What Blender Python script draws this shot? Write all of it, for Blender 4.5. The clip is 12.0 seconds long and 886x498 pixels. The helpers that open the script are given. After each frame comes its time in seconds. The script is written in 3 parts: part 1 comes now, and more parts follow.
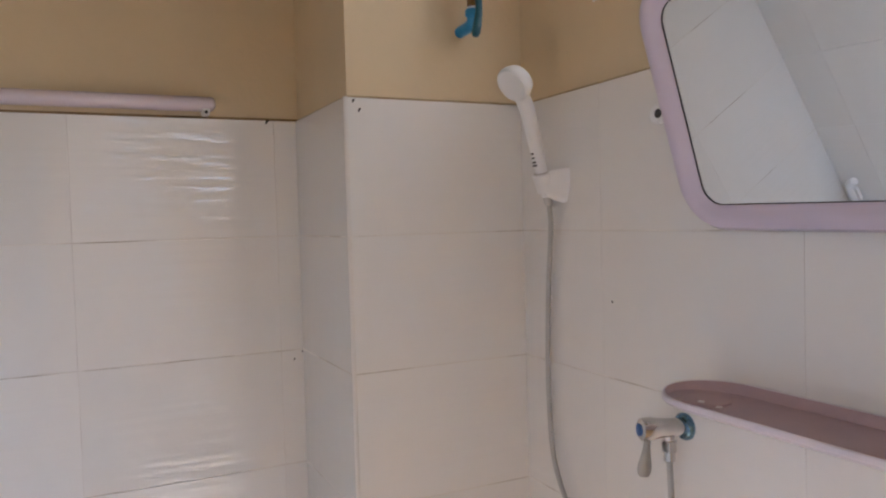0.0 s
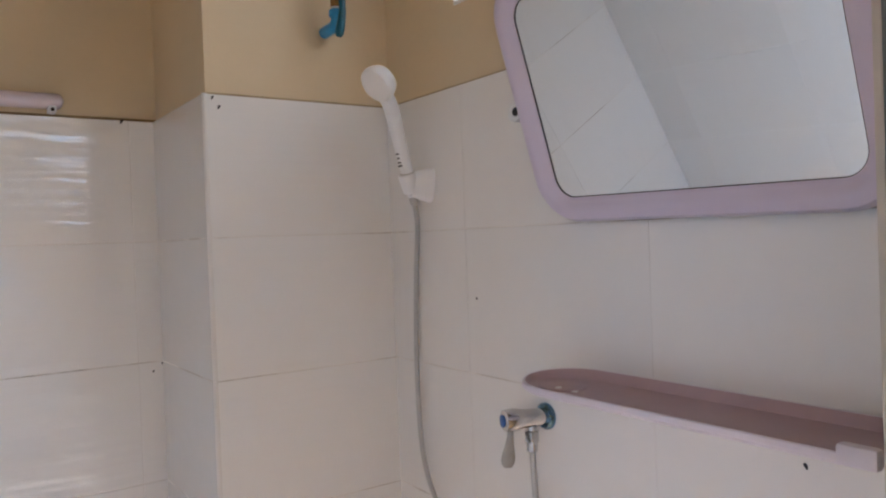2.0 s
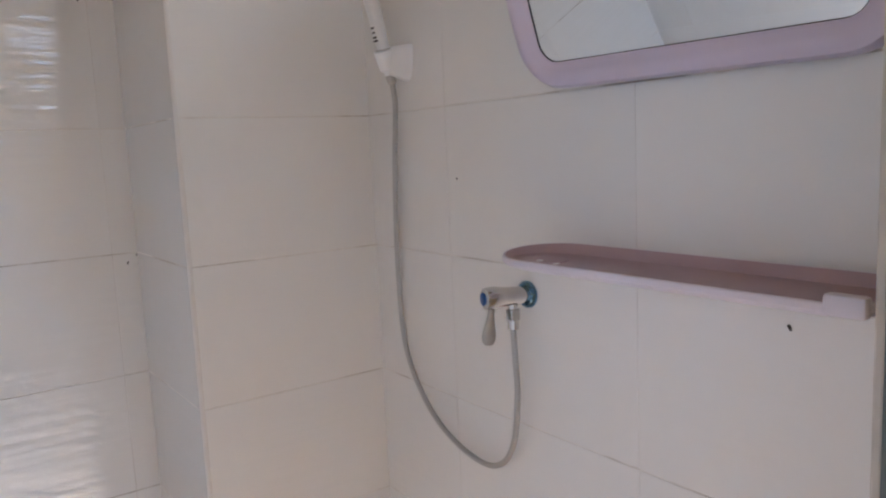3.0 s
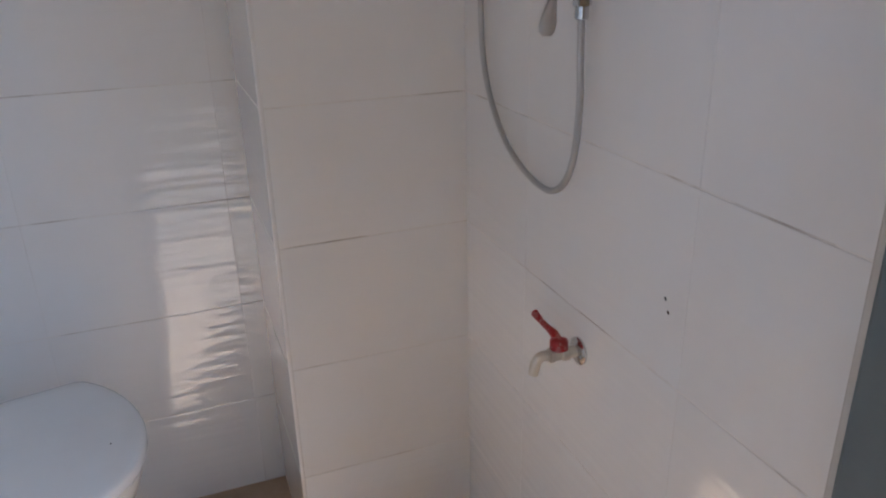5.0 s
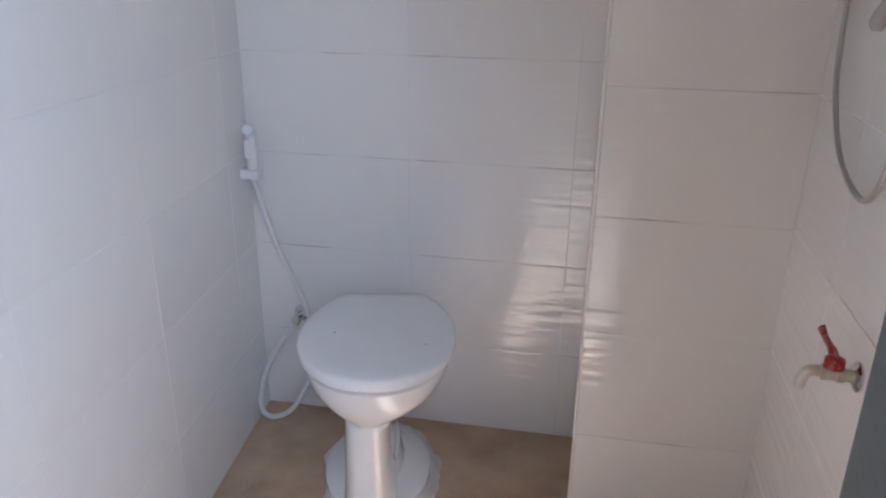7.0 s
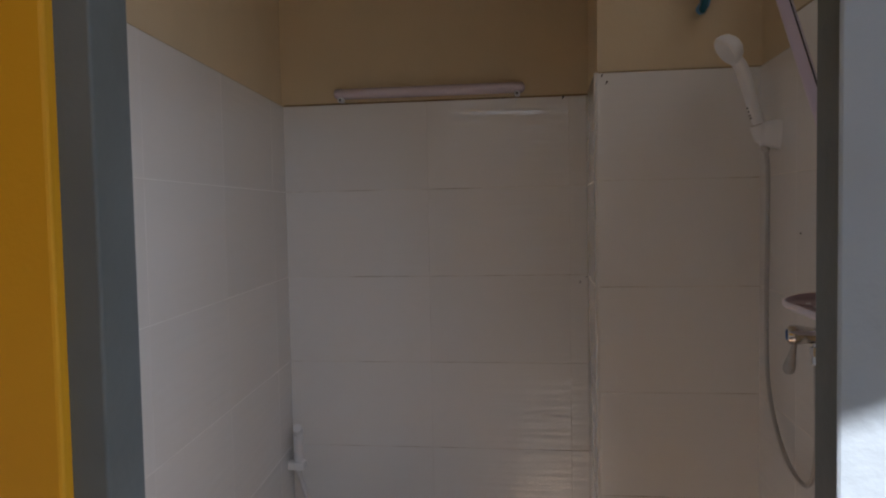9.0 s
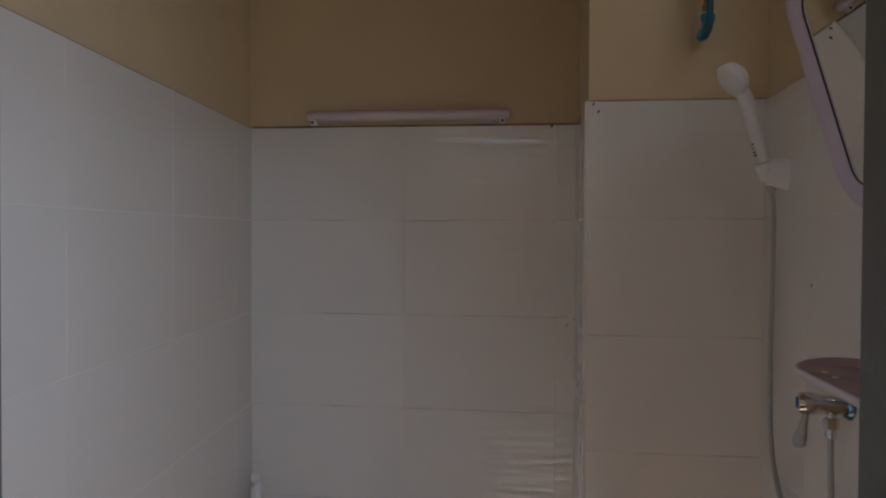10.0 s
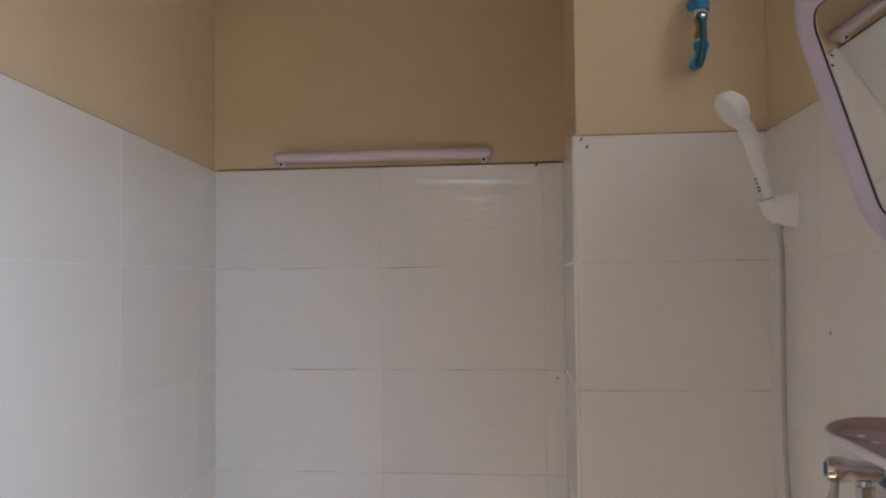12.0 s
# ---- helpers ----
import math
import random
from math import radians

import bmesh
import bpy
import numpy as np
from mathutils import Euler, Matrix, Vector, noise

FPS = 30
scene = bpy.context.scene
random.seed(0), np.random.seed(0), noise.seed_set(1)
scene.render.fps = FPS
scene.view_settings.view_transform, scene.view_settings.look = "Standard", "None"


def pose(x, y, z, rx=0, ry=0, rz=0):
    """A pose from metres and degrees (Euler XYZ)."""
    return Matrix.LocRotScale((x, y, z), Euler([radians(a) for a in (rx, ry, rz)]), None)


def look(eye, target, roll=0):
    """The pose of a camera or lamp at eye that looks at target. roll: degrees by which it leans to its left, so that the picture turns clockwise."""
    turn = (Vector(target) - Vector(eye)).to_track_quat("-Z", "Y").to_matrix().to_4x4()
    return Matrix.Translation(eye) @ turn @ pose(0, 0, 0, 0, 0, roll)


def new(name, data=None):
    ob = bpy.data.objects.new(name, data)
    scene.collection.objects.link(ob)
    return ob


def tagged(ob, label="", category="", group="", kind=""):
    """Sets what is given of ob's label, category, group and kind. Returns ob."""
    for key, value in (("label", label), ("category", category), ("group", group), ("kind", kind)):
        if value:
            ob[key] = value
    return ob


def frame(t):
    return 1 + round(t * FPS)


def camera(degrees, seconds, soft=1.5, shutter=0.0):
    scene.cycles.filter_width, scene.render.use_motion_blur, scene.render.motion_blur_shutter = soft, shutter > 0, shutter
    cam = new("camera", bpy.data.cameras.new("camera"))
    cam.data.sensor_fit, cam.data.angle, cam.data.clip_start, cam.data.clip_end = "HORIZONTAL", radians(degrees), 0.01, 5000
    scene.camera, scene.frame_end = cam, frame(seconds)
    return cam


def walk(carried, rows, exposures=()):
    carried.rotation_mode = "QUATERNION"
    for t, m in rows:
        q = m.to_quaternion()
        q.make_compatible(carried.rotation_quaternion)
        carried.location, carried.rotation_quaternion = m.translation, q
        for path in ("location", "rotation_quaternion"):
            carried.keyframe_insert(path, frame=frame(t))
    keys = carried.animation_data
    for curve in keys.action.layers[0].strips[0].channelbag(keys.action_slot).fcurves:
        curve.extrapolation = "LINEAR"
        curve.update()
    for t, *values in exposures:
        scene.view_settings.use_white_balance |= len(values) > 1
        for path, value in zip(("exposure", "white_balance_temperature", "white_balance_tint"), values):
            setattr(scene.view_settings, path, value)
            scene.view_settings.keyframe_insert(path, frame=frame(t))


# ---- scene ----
cam = camera(61.3, 12.0, soft=2.1)
PATH = [
    (0, (-0.799, -1.279, 1.52), (0.071, 0.52, 1.443), -1.6),
    (0.5, (-0.801, -1.288, 1.538), (0.181, 0.454, 1.545), -1.6),
    (1, (-0.783, -1.304, 1.52), (0.282, 0.388, 1.519), -1.4),
    (1.5, (-0.759, -1.296, 1.475), (0.382, 0.345, 1.432), -1.8),
    (2, (-0.772, -1.289, 1.48), (0.369, 0.352, 1.451), -2.1),
    (2.5, (-0.767, -1.279, 1.455), (0.386, 0.354, 1.418), -2.1),
    (3, (-0.742, -1.265, 1.421), (0.41, 0.349, 1.162), -2.6),
    (3.5, (-0.722, -1.268, 1.309), (0.394, 0.311, 0.798), -0.4),
    (3.7, (-0.694, -1.287, 1.292), (0.368, 0.305, 0.712), -0.5),
    (5.3, (-0.465, -1.253, 1.232), (-0.035, 0.537, 0.449), -1.2),
    (5.5, (-0.425, -1.268, 1.226), (-0.18, 0.545, 0.418), -1.1),
    (6, (-0.364, -1.297, 1.203), (-0.466, 0.509, 0.35), -0.9),
    (6.2, (-0.371, -1.319, 1.198), (-0.575, 0.503, 0.397), -0.9),
    (6.5, (-0.362, -1.346, 1.21), (-0.715, 0.469, 0.446), -0.9),
    (6.7, (-0.369, -1.365, 1.21), (-0.728, 0.454, 0.458), 0.5),
    (8.3, (-0.47, -1.7, 1.295), (-0.837, 0.214, 0.847), 0.5),
    (8.5, (-0.488, -1.754, 1.338), (-0.817, 0.188, 0.99), 0.1),
    (8.7, (-0.493, -1.778, 1.403), (-0.8, 0.182, 1.15), -1.1),
    (9, (-0.496, -1.789, 1.43), (-0.756, 0.191, 1.33), -1.1),
    (9.5, (-0.506, -1.756, 1.447), (-0.749, 0.228, 1.37), -1.4),
    (10, (-0.479, -1.626, 1.46), (-0.715, 0.36, 1.42), 0.3),
    (10.5, (-0.465, -1.528, 1.443), (-0.687, 0.459, 1.426), -0.1),
    (11, (-0.48, -1.482, 1.44), (-0.676, 0.509, 1.457), -0.4),
    (11.5, (-0.486, -1.486, 1.45), (-0.679, 0.504, 1.514), -0.6),
    (12, (-0.481, -1.487, 1.463), (-0.677, 0.502, 1.546), -0.6),
]
walk(cam, [(t, look(eye, target, roll)) for t, eye, target, roll in PATH],
     exposures=((0, 2.74, 6280, 17), (1.5, 2.8, 6190, 16), (2.5, 2.74, 5940, 15), (3.7, 2.68, 5860, 14), (5.3, 2.21, 5600, 13), (6, 2.36, 5600, 13), (6.7, 2.46, 5600, 14), (8.3, 2.2, 6280, 15), (8.8, 1.45, 6620, 17), (9.5, 0.6, 6920, 18), (9.9, 0.95, 6580, 17), (10.25, 1.57, 6480, 16), (10.5, 1.71, 6430, 16), (10.8, 2.21, 6330, 16), (12, 2.28, 6430, 16)))

# ------------------------------------------------------------------ light
world = bpy.data.worlds.new("sky")
scene.world = world
world.use_nodes = True
wn = world.node_tree.nodes
sky = wn.new("ShaderNodeTexSky")
sky.sky_type, sky.sun_disc = "NISHITA", False
SUN_FROM = Vector((0.27, -0.85, 1.0)).normalized()
sky.sun_elevation = math.asin(SUN_FROM.z)
sky.sun_rotation = math.atan2(SUN_FROM.x, SUN_FROM.y)
wn["Background"].inputs["Strength"].default_value = 0.08
world.node_tree.links.new(sky.outputs[0], wn["Background"].inputs["Color"])

sun = new("sun", bpy.data.lights.new("sun", "SUN"))
sun.data.energy, sun.data.angle, sun.data.color = 5.0, radians(0.6), (1.0, 0.95, 0.88)
sun.matrix_world = look(SUN_FROM * 20, (0, 0, 0))

# daylight that comes in at the high window
win_lamp = new("window_light", bpy.data.lights.new("window_light", "AREA"))
win_lamp.data.shape, win_lamp.data.size, win_lamp.data.size_y = "RECTANGLE", 0.56, 0.18
win_lamp.data.energy, win_lamp.data.color = 0.17, (0.90, 0.96, 1.0)
win_lamp.matrix_world = look((0.048, -0.52, 2.145), (-0.55, -0.02, 1.62))

# open sky on either side of the doorway, which falls in aslant
door_lamp = new("doorway_light", bpy.data.lights.new("doorway_light", "AREA"))
door_lamp.data.shape, door_lamp.data.size, door_lamp.data.size_y = "RECTANGLE", 0.36, 1.5
door_lamp.data.energy, door_lamp.data.color, door_lamp.data.spread = 0.38, (0.54, 0.75, 1.0), radians(110)
door_lamp.matrix_world = look((-0.46, -1.10, 1.10), (-1.25, -0.42, 0.55))
far_lamp = new("doorway_light", bpy.data.lights.new("doorway_light", "AREA"))
far_lamp.data.shape, far_lamp.data.size, far_lamp.data.size_y = "RECTANGLE", 0.30, 1.4
far_lamp.data.energy, far_lamp.data.color, far_lamp.data.spread = 0.04, (0.60, 0.78, 1.0), radians(64)
far_lamp.matrix_world = look((-0.72, -1.046, 1.15), (0.0, -0.63, 1.0))

# ------------------------------------------------------------------ materials


def mat(name, color, rough=0.5, metal=0.0, vary=0.0, scale=8.0, bump=0.0, bump_scale=60.0, stain=None, stain_scale=2.5,
        stain_amount=0.5, coat=0.0, rand=0.0, stretch=(1, 1, 1), rough_vary=0.0):
    m = bpy.data.materials.new(name)
    m.use_nodes = True
    nt = m.node_tree
    n, l = nt.nodes, nt.links
    b = n["Principled BSDF"]
    b.inputs["Roughness"].default_value = rough
    b.inputs["Metallic"].default_value = metal
    b.inputs["Coat Weight"].default_value = coat
    b.inputs["Coat Roughness"].default_value = 0.08
    base = (*color, 1)
    b.inputs["Base Color"].default_value = base
    tc = n.new("ShaderNodeTexCoord")
    mp = n.new("ShaderNodeMapping")
    mp.inputs["Scale"].default_value = stretch
    l.new(tc.outputs["Object"], mp.inputs[0])
    out = None
    if vary or stain:
        nz = n.new("ShaderNodeTexNoise")
        nz.inputs["Scale"].default_value = scale
        nz.inputs["Detail"].default_value = 6
        l.new(mp.outputs[0], nz.inputs["Vector"])
        rg = n.new("ShaderNodeMapRange")
        rg.inputs[1].default_value, rg.inputs[2].default_value = 0.3, 0.7
        rg.inputs[3].default_value, rg.inputs[4].default_value = 1 - vary, 1 + vary
        l.new(nz.outputs["Fac"], rg.inputs[0])
        hs = n.new("ShaderNodeHueSaturation")
        hs.inputs["Color"].default_value = base
        l.new(rg.outputs[0], hs.inputs["Value"])
        out = hs.outputs[0]
        if stain:
            n2 = n.new("ShaderNodeTexNoise")
            n2.inputs["Scale"].default_value = stain_scale
            n2.inputs["Detail"].default_value = 8
            n2.inputs["Roughness"].default_value = 0.65
            l.new(mp.outputs[0], n2.inputs["Vector"])
            r2 = n.new("ShaderNodeMapRange")
            r2.inputs[1].default_value, r2.inputs[2].default_value = 0.48, 0.72
            r2.inputs[4].default_value = stain_amount
            l.new(n2.outputs["Fac"], r2.inputs[0])
            mx = n.new("ShaderNodeMix")
            mx.data_type = "RGBA"
            l.new(r2.outputs[0], mx.inputs[0])
            l.new(out, mx.inputs[6])
            mx.inputs[7].default_value = (*stain, 1)
            out = mx.outputs[2]
    if rand:
        oi = n.new("ShaderNodeObjectInfo")
        r3 = n.new("ShaderNodeMapRange")
        r3.inputs[3].default_value, r3.inputs[4].default_value = 1 - rand, 1 + rand * 0.4
        l.new(oi.outputs["Random"], r3.inputs[0])
        h2 = n.new("ShaderNodeHueSaturation")
        h2.inputs["Color"].default_value = base
        if out:
            l.new(out, h2.inputs["Color"])
        l.new(r3.outputs[0], h2.inputs["Value"])
        out = h2.outputs[0]
    if out:
        l.new(out, b.inputs["Base Color"])
    if rough_vary:
        n4 = n.new("ShaderNodeTexNoise")
        n4.inputs["Scale"].default_value = scale * 1.7
        n4.inputs["Detail"].default_value = 5
        l.new(mp.outputs[0], n4.inputs["Vector"])
        r4 = n.new("ShaderNodeMapRange")
        r4.inputs[1].default_value, r4.inputs[2].default_value = 0.3, 0.7
        r4.inputs[3].default_value, r4.inputs[4].default_value = max(0.02, rough - rough_vary), rough + rough_vary
        l.new(n4.outputs["Fac"], r4.inputs[0])
        l.new(r4.outputs[0], b.inputs["Roughness"])
    if bump:
        n3 = n.new("ShaderNodeTexNoise")
        n3.inputs["Scale"].default_value = bump_scale
        n3.inputs["Detail"].default_value = 4
        l.new(mp.outputs[0], n3.inputs["Vector"])
        bp = n.new("ShaderNodeBump")
        bp.inputs["Strength"].default_value = 1.0
        bp.inputs["Distance"].default_value = bump
        l.new(n3.outputs["Fac"], bp.inputs["Height"])
        l.new(bp.outputs[0], b.inputs["Normal"])
    return m


def tile_material(name, relief):
    """White tile body under a clear glaze, whose uneven ripples run along the tile."""
    m = mat(name, (0.80, 0.785, 0.765), rough=0.45, rand=0.03, vary=0.015, scale=5, stain=(0.66, 0.60, 0.53), stain_scale=3.0, stain_amount=0.16)
    nt = m.node_tree
    n, l = nt.nodes, nt.links
    b = n["Principled BSDF"]
    tc = n.new("ShaderNodeTexCoord")
    oi = n.new("ShaderNodeObjectInfo")
    mul = n.new("ShaderNodeMath")
    mul.operation = "MULTIPLY"
    mul.inputs[1].default_value = 40
    l.new(oi.outputs["Random"], mul.inputs[0])

    def layer(sx, sz, detail):
        mp = n.new("ShaderNodeMapping")
        mp.inputs["Scale"].default_value = (sx, 0.01, sz)
        l.new(tc.outputs["Object"], mp.inputs[0])
        nz = n.new("ShaderNodeTexNoise")
        nz.noise_dimensions = "4D"
        nz.inputs["Scale"].default_value = 1
        nz.inputs["Detail"].default_value = detail
        l.new(mp.outputs[0], nz.inputs["Vector"])
        l.new(mul.outputs[0], nz.inputs["W"])
        return nz.outputs["Fac"]

    add = n.new("ShaderNodeMath")
    add.operation = "MULTIPLY_ADD"
    add.inputs[1].default_value = 0.010
    l.new(layer(9.0, 260.0, 2), add.inputs[0])
    l.new(layer(4.0, 72.0, 0.6), add.inputs[2])
    for socket, depth in (("Normal", min(0.0006, relief * 0.3)), ("Coat Normal", relief)):
        bp = n.new("ShaderNodeBump")
        bp.inputs["Distance"].default_value = depth
        l.new(add.outputs[0], bp.inputs["Height"])
        l.new(bp.outputs[0], b.inputs[socket])
    b.inputs["Specular IOR Level"].default_value = 0.1
    b.inputs["Coat Weight"].default_value = 1.0
    b.inputs["Coat Roughness"].default_value = 0.035
    b.inputs["Coat IOR"].default_value = 1.68
    return m


def glass_material():
    m = bpy.data.materials.new("ribbed_glass")
    m.use_nodes = True
    b = m.node_tree.nodes["Principled BSDF"]
    b.inputs["Base Color"].default_value = (0.95, 0.97, 0.97, 1)
    b.inputs["Transmission Weight"].default_value = 1.0
    b.inputs["Roughness"].default_value = 0.12
    b.inputs["IOR"].default_value = 1.45
    return m


def glow_material():
    """Bright yard behind the ribbed panes: pale sky and a reddish house wall."""
    m = bpy.data.materials.new("bright_yard")
    m.use_nodes = True
    nt = m.node_tree
    n, l = nt.nodes, nt.links
    n.remove(n["Principled BSDF"])
    em = n.new("ShaderNodeEmission")
    tc = n.new("ShaderNodeTexCoord")
    wv = n.new("ShaderNodeTexNoise")
    wv.inputs["Scale"].default_value = 2.6
    wv.inputs["Detail"].default_value = 5
    rp = n.new("ShaderNodeValToRGB")
    rp.color_ramp.elements[0].position, rp.color_ramp.elements[0].color = 0.53, (0.82, 0.94, 1.0, 1)
    rp.color_ramp.elements[1].position, rp.color_ramp.elements[1].color = 0.62, (0.74, 0.56, 0.60, 1)
    l.new(tc.outputs["Object"], wv.inputs["Vector"])
    l.new(wv.outputs["Fac"], rp.inputs[0])
    l.new(rp.outputs[0], em.inputs["Color"])
    em.inputs["Strength"].default_value = 0.55
    l.new(em.outputs[0], n["Material Output"].inputs["Surface"])
    return m


TILE = tile_material("glazed_tile", 0.0029)
TILE_SMOOTH = tile_material("smooth_glazed_tile", 0.0010)
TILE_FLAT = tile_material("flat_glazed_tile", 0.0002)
GROUT = mat("grout", (0.72, 0.69, 0.65), rough=0.9, vary=0.08, scale=9, bump=0.0003, bump_scale=300, stain=(0.22, 0.16, 0.11), stain_scale=5.5, stain_amount=0.95)
PAINT = mat("tan_paint", (0.70, 0.56, 0.365), rough=0.6, vary=0.06, scale=2.2, bump=0.0006, bump_scale=90, stain=(0.59, 0.46, 0.285), stain_scale=1.6, stain_amount=0.5)
CEIL = mat("ceiling_paint", (0.62, 0.52, 0.38), rough=0.75, vary=0.05, scale=2, bump=0.0005, bump_scale=80)
CEMENT = mat("cement_floor", (0.47, 0.325, 0.205), rough=0.45, vary=0.20, scale=7, bump=0.0012, bump_scale=45, stain=(0.60, 0.49, 0.38), stain_scale=3.2, stain_amount=0.7, rough_vary=0.18)
BEAD = mat("white_cement", (0.62, 0.58, 0.53), rough=0.8, vary=0.15, scale=20, bump=0.002, bump_scale=70)
CERAMIC = mat("sanitary_ceramic", (0.80, 0.79, 0.77), rough=0.07, vary=0.012, scale=6, coat=0.4)
LIDPLASTIC = mat("seat_plastic", (0.78, 0.78, 0.78), rough=0.14, vary=0.02, scale=10, bump=0.00015, bump_scale=25)
WHITE = mat("white_plastic", (0.80, 0.80, 0.81), rough=0.28, vary=0.02, scale=20)
HOSE = mat("hose_plastic", (0.68, 0.67, 0.67), rough=0.3, vary=0.04, scale=40)
SHOWERHOSE = mat("grey_hose_plastic", (0.44, 0.43, 0.42), rough=0.3, metal=0.55, vary=0.05, scale=40)
CHROME = mat("chrome", (0.62, 0.61, 0.60), rough=0.09, metal=1.0, vary=0.05, scale=60)
NICKEL = mat("dull_nickel", (0.60, 0.55, 0.47), rough=0.32, metal=0.9, vary=0.12, scale=60, bump=0.0003, bump_scale=150)
SATIN = mat("satin_steel", (0.52, 0.50, 0.47), rough=0.38, metal=1.0, vary=0.06, scale=60)
BRASS = mat("brass", (0.36, 0.22, 0.10), rough=0.4, metal=0.8, vary=0.2, scale=70)
RED = mat("red_enamel", (0.36, 0.012, 0.012), rough=0.33, vary=0.15, scale=90, stain=(0.55, 0.36, 0.32), stain_scale=110, stain_amount=0.8)
BLUE = mat("blue_pvc", (0.02, 0.27, 0.56), rough=0.38, vary=0.07, scale=30)
TEAL = mat("teal_lever", (0.004, 0.09, 0.13), rough=0.4, vary=0.12, scale=60)
BLUECAP = mat("blue_ring", (0.03, 0.10, 0.28), rough=0.3, vary=0.1, scale=60)
BLUESTEEL = mat("blue_tinted_chrome", (0.16, 0.30, 0.42), rough=0.15, metal=1.0, vary=0.2, scale=60)
LEVER = mat("brushed_lever", (0.36, 0.35, 0.33), rough=0.42, metal=0.7, vary=0.08, scale=60)
TRAYFLOOR = mat("darker_mauve", (0.47, 0.345, 0.375), rough=0.45, vary=0.06, scale=14)
GRIME = mat("grimy_caulk", (0.24, 0.155, 0.075), rough=0.9, vary=0.3, scale=11, stain=(0.45, 0.33, 0.19), stain_scale=9, stain_amount=0.8)
GRIME_PALE = mat("pale_caulk", (0.44, 0.34, 0.22), rough=0.9, vary=0.25, scale=9, stain=(0.26, 0.17, 0.09), stain_scale=14, stain_amount=0.7)
SHELF = mat("pale_lavender_plastic", (0.71, 0.665, 0.745), rough=0.3, vary=0.03, scale=12, coat=0.1)
MAUVE = mat("mauve_plastic", (0.62, 0.555, 0.68), rough=0.28, vary=0.02, scale=12, coat=0.15)
MIRROR = mat("mirror_silver", (0.80, 0.82, 0.82), rough=0.012, metal=1.0)
DARK = mat("dark_gap", (0.03, 0.025, 0.025), rough=0.7, vary=0.2, scale=50)
LAMPCOVER = mat("lamp_cover", (0.72, 0.63, 0.69), rough=0.25, vary=0.02, scale=15)
FRAME = mat("grey_frame_paint", (0.13, 0.158, 0.17), rough=0.42, vary=0.07, scale=9, bump=0.0008, bump_scale=60, stain=(0.10, 0.12, 0.13), stain_scale=5, stain_amount=0.5)
LEAF = mat("door_paint", (0.40, 0.52, 0.65), rough=0.30, vary=0.05, scale=12, bump=0.0012, bump_scale=55, stain=(0.34, 0.45, 0.58), stain_scale=6, stain_amount=0.5)
YELLOW = mat("yellow_paint", (0.72, 0.36, 0.012), rough=0.55, vary=0.03, scale=4, bump=0.0006, bump_scale=120)
DADO = mat("white_dado_paint", (0.74, 0.73, 0.73), rough=0.6, vary=0.03, scale=4, bump=0.0006, bump_scale=120)
EDGE = mat("tile_edge", (0.56, 0.53, 0.49), rough=0.5, vary=0.08, scale=30)
GROUT_WHITE = mat("white_grout", (0.755, 0.745, 0.725), rough=0.8, vary=0.03, scale=9, bump=0.0002, bump_scale=300)
TRIM = mat("tile_trim", (0.76, 0.73, 0.70), rough=0.25, vary=0.03, scale=30)
EARTH = mat("bare_earth", (0.085, 0.07, 0.055), rough=0.95, vary=0.25, scale=1.2, bump=0.006, bump_scale=14)
YARD = mat("yard_concrete", (0.19, 0.18, 0.165), rough=0.85, vary=0.15, scale=1.5, bump=0.004, bump_scale=20)
RIBBED = glass_material()
GLOW = glow_material()
WINFRAME = mat("window_frame_paint", (0.78, 0.76, 0.72), rough=0.5, vary=0.06, scale=20)

# ------------------------------------------------------------------ mesh tools


def thing(name, label="", category="", kind="", group="", at=None):
    ob = new(name)
    if at is not None:
        ob.matrix_world = at
    return tagged(ob, label, category, group, kind)


def part(name, bm, material, parent=None, label="", smooth=False):
    bmesh.ops.recalc_face_normals(bm, faces=bm.faces)
    me = bpy.data.meshes.new(name)
    bm.to_mesh(me)
    bm.free()
    if smooth:
        me.polygons.foreach_set("use_smooth", [True] * len(me.polygons))
        me.set_sharp_from_angle(angle=radians(40))
    me.materials.append(material)
    ob = new(name, me)
    ob.parent = parent
    if label:
        ob["label"] = label
    return ob


def add_box(bm, lo, hi, bevel=0.0, seg=2):
    c = [(a + b) / 2 for a, b in zip(lo, hi)]
    s = [abs(b - a) for a, b in zip(lo, hi)]
    r = bmesh.ops.create_cube(bm, size=1, matrix=Matrix.Translation(c) @ Matrix.Diagonal((*s, 1)))
    if bevel:
        es = list({e for v in r["verts"] for e in v.link_edges})
        bmesh.ops.bevel(bm, geom=es, offset=bevel, segments=seg, affect="EDGES", profile=0.5)
    return bm


def box(lo, hi, bevel=0.0, seg=2):
    return add_box(bmesh.new(), lo, hi, bevel, seg)


def loft(bm, rings, cap=True, closed=True):
    """Skin a row of rings, each a list of as many points."""
    vs = [[bm.verts.new(p) for p in ring] for ring in rings]
    k = len(vs[0])
    for a, b in zip(vs, vs[1:]):
        for i in range(k if closed else k - 1):
            j = (i + 1) % k
            bm.faces.new((a[i], a[j], b[j], b[i]))
    if cap:
        bm.faces.new(vs[0])
        bm.faces.new(vs[-1])
    return bm


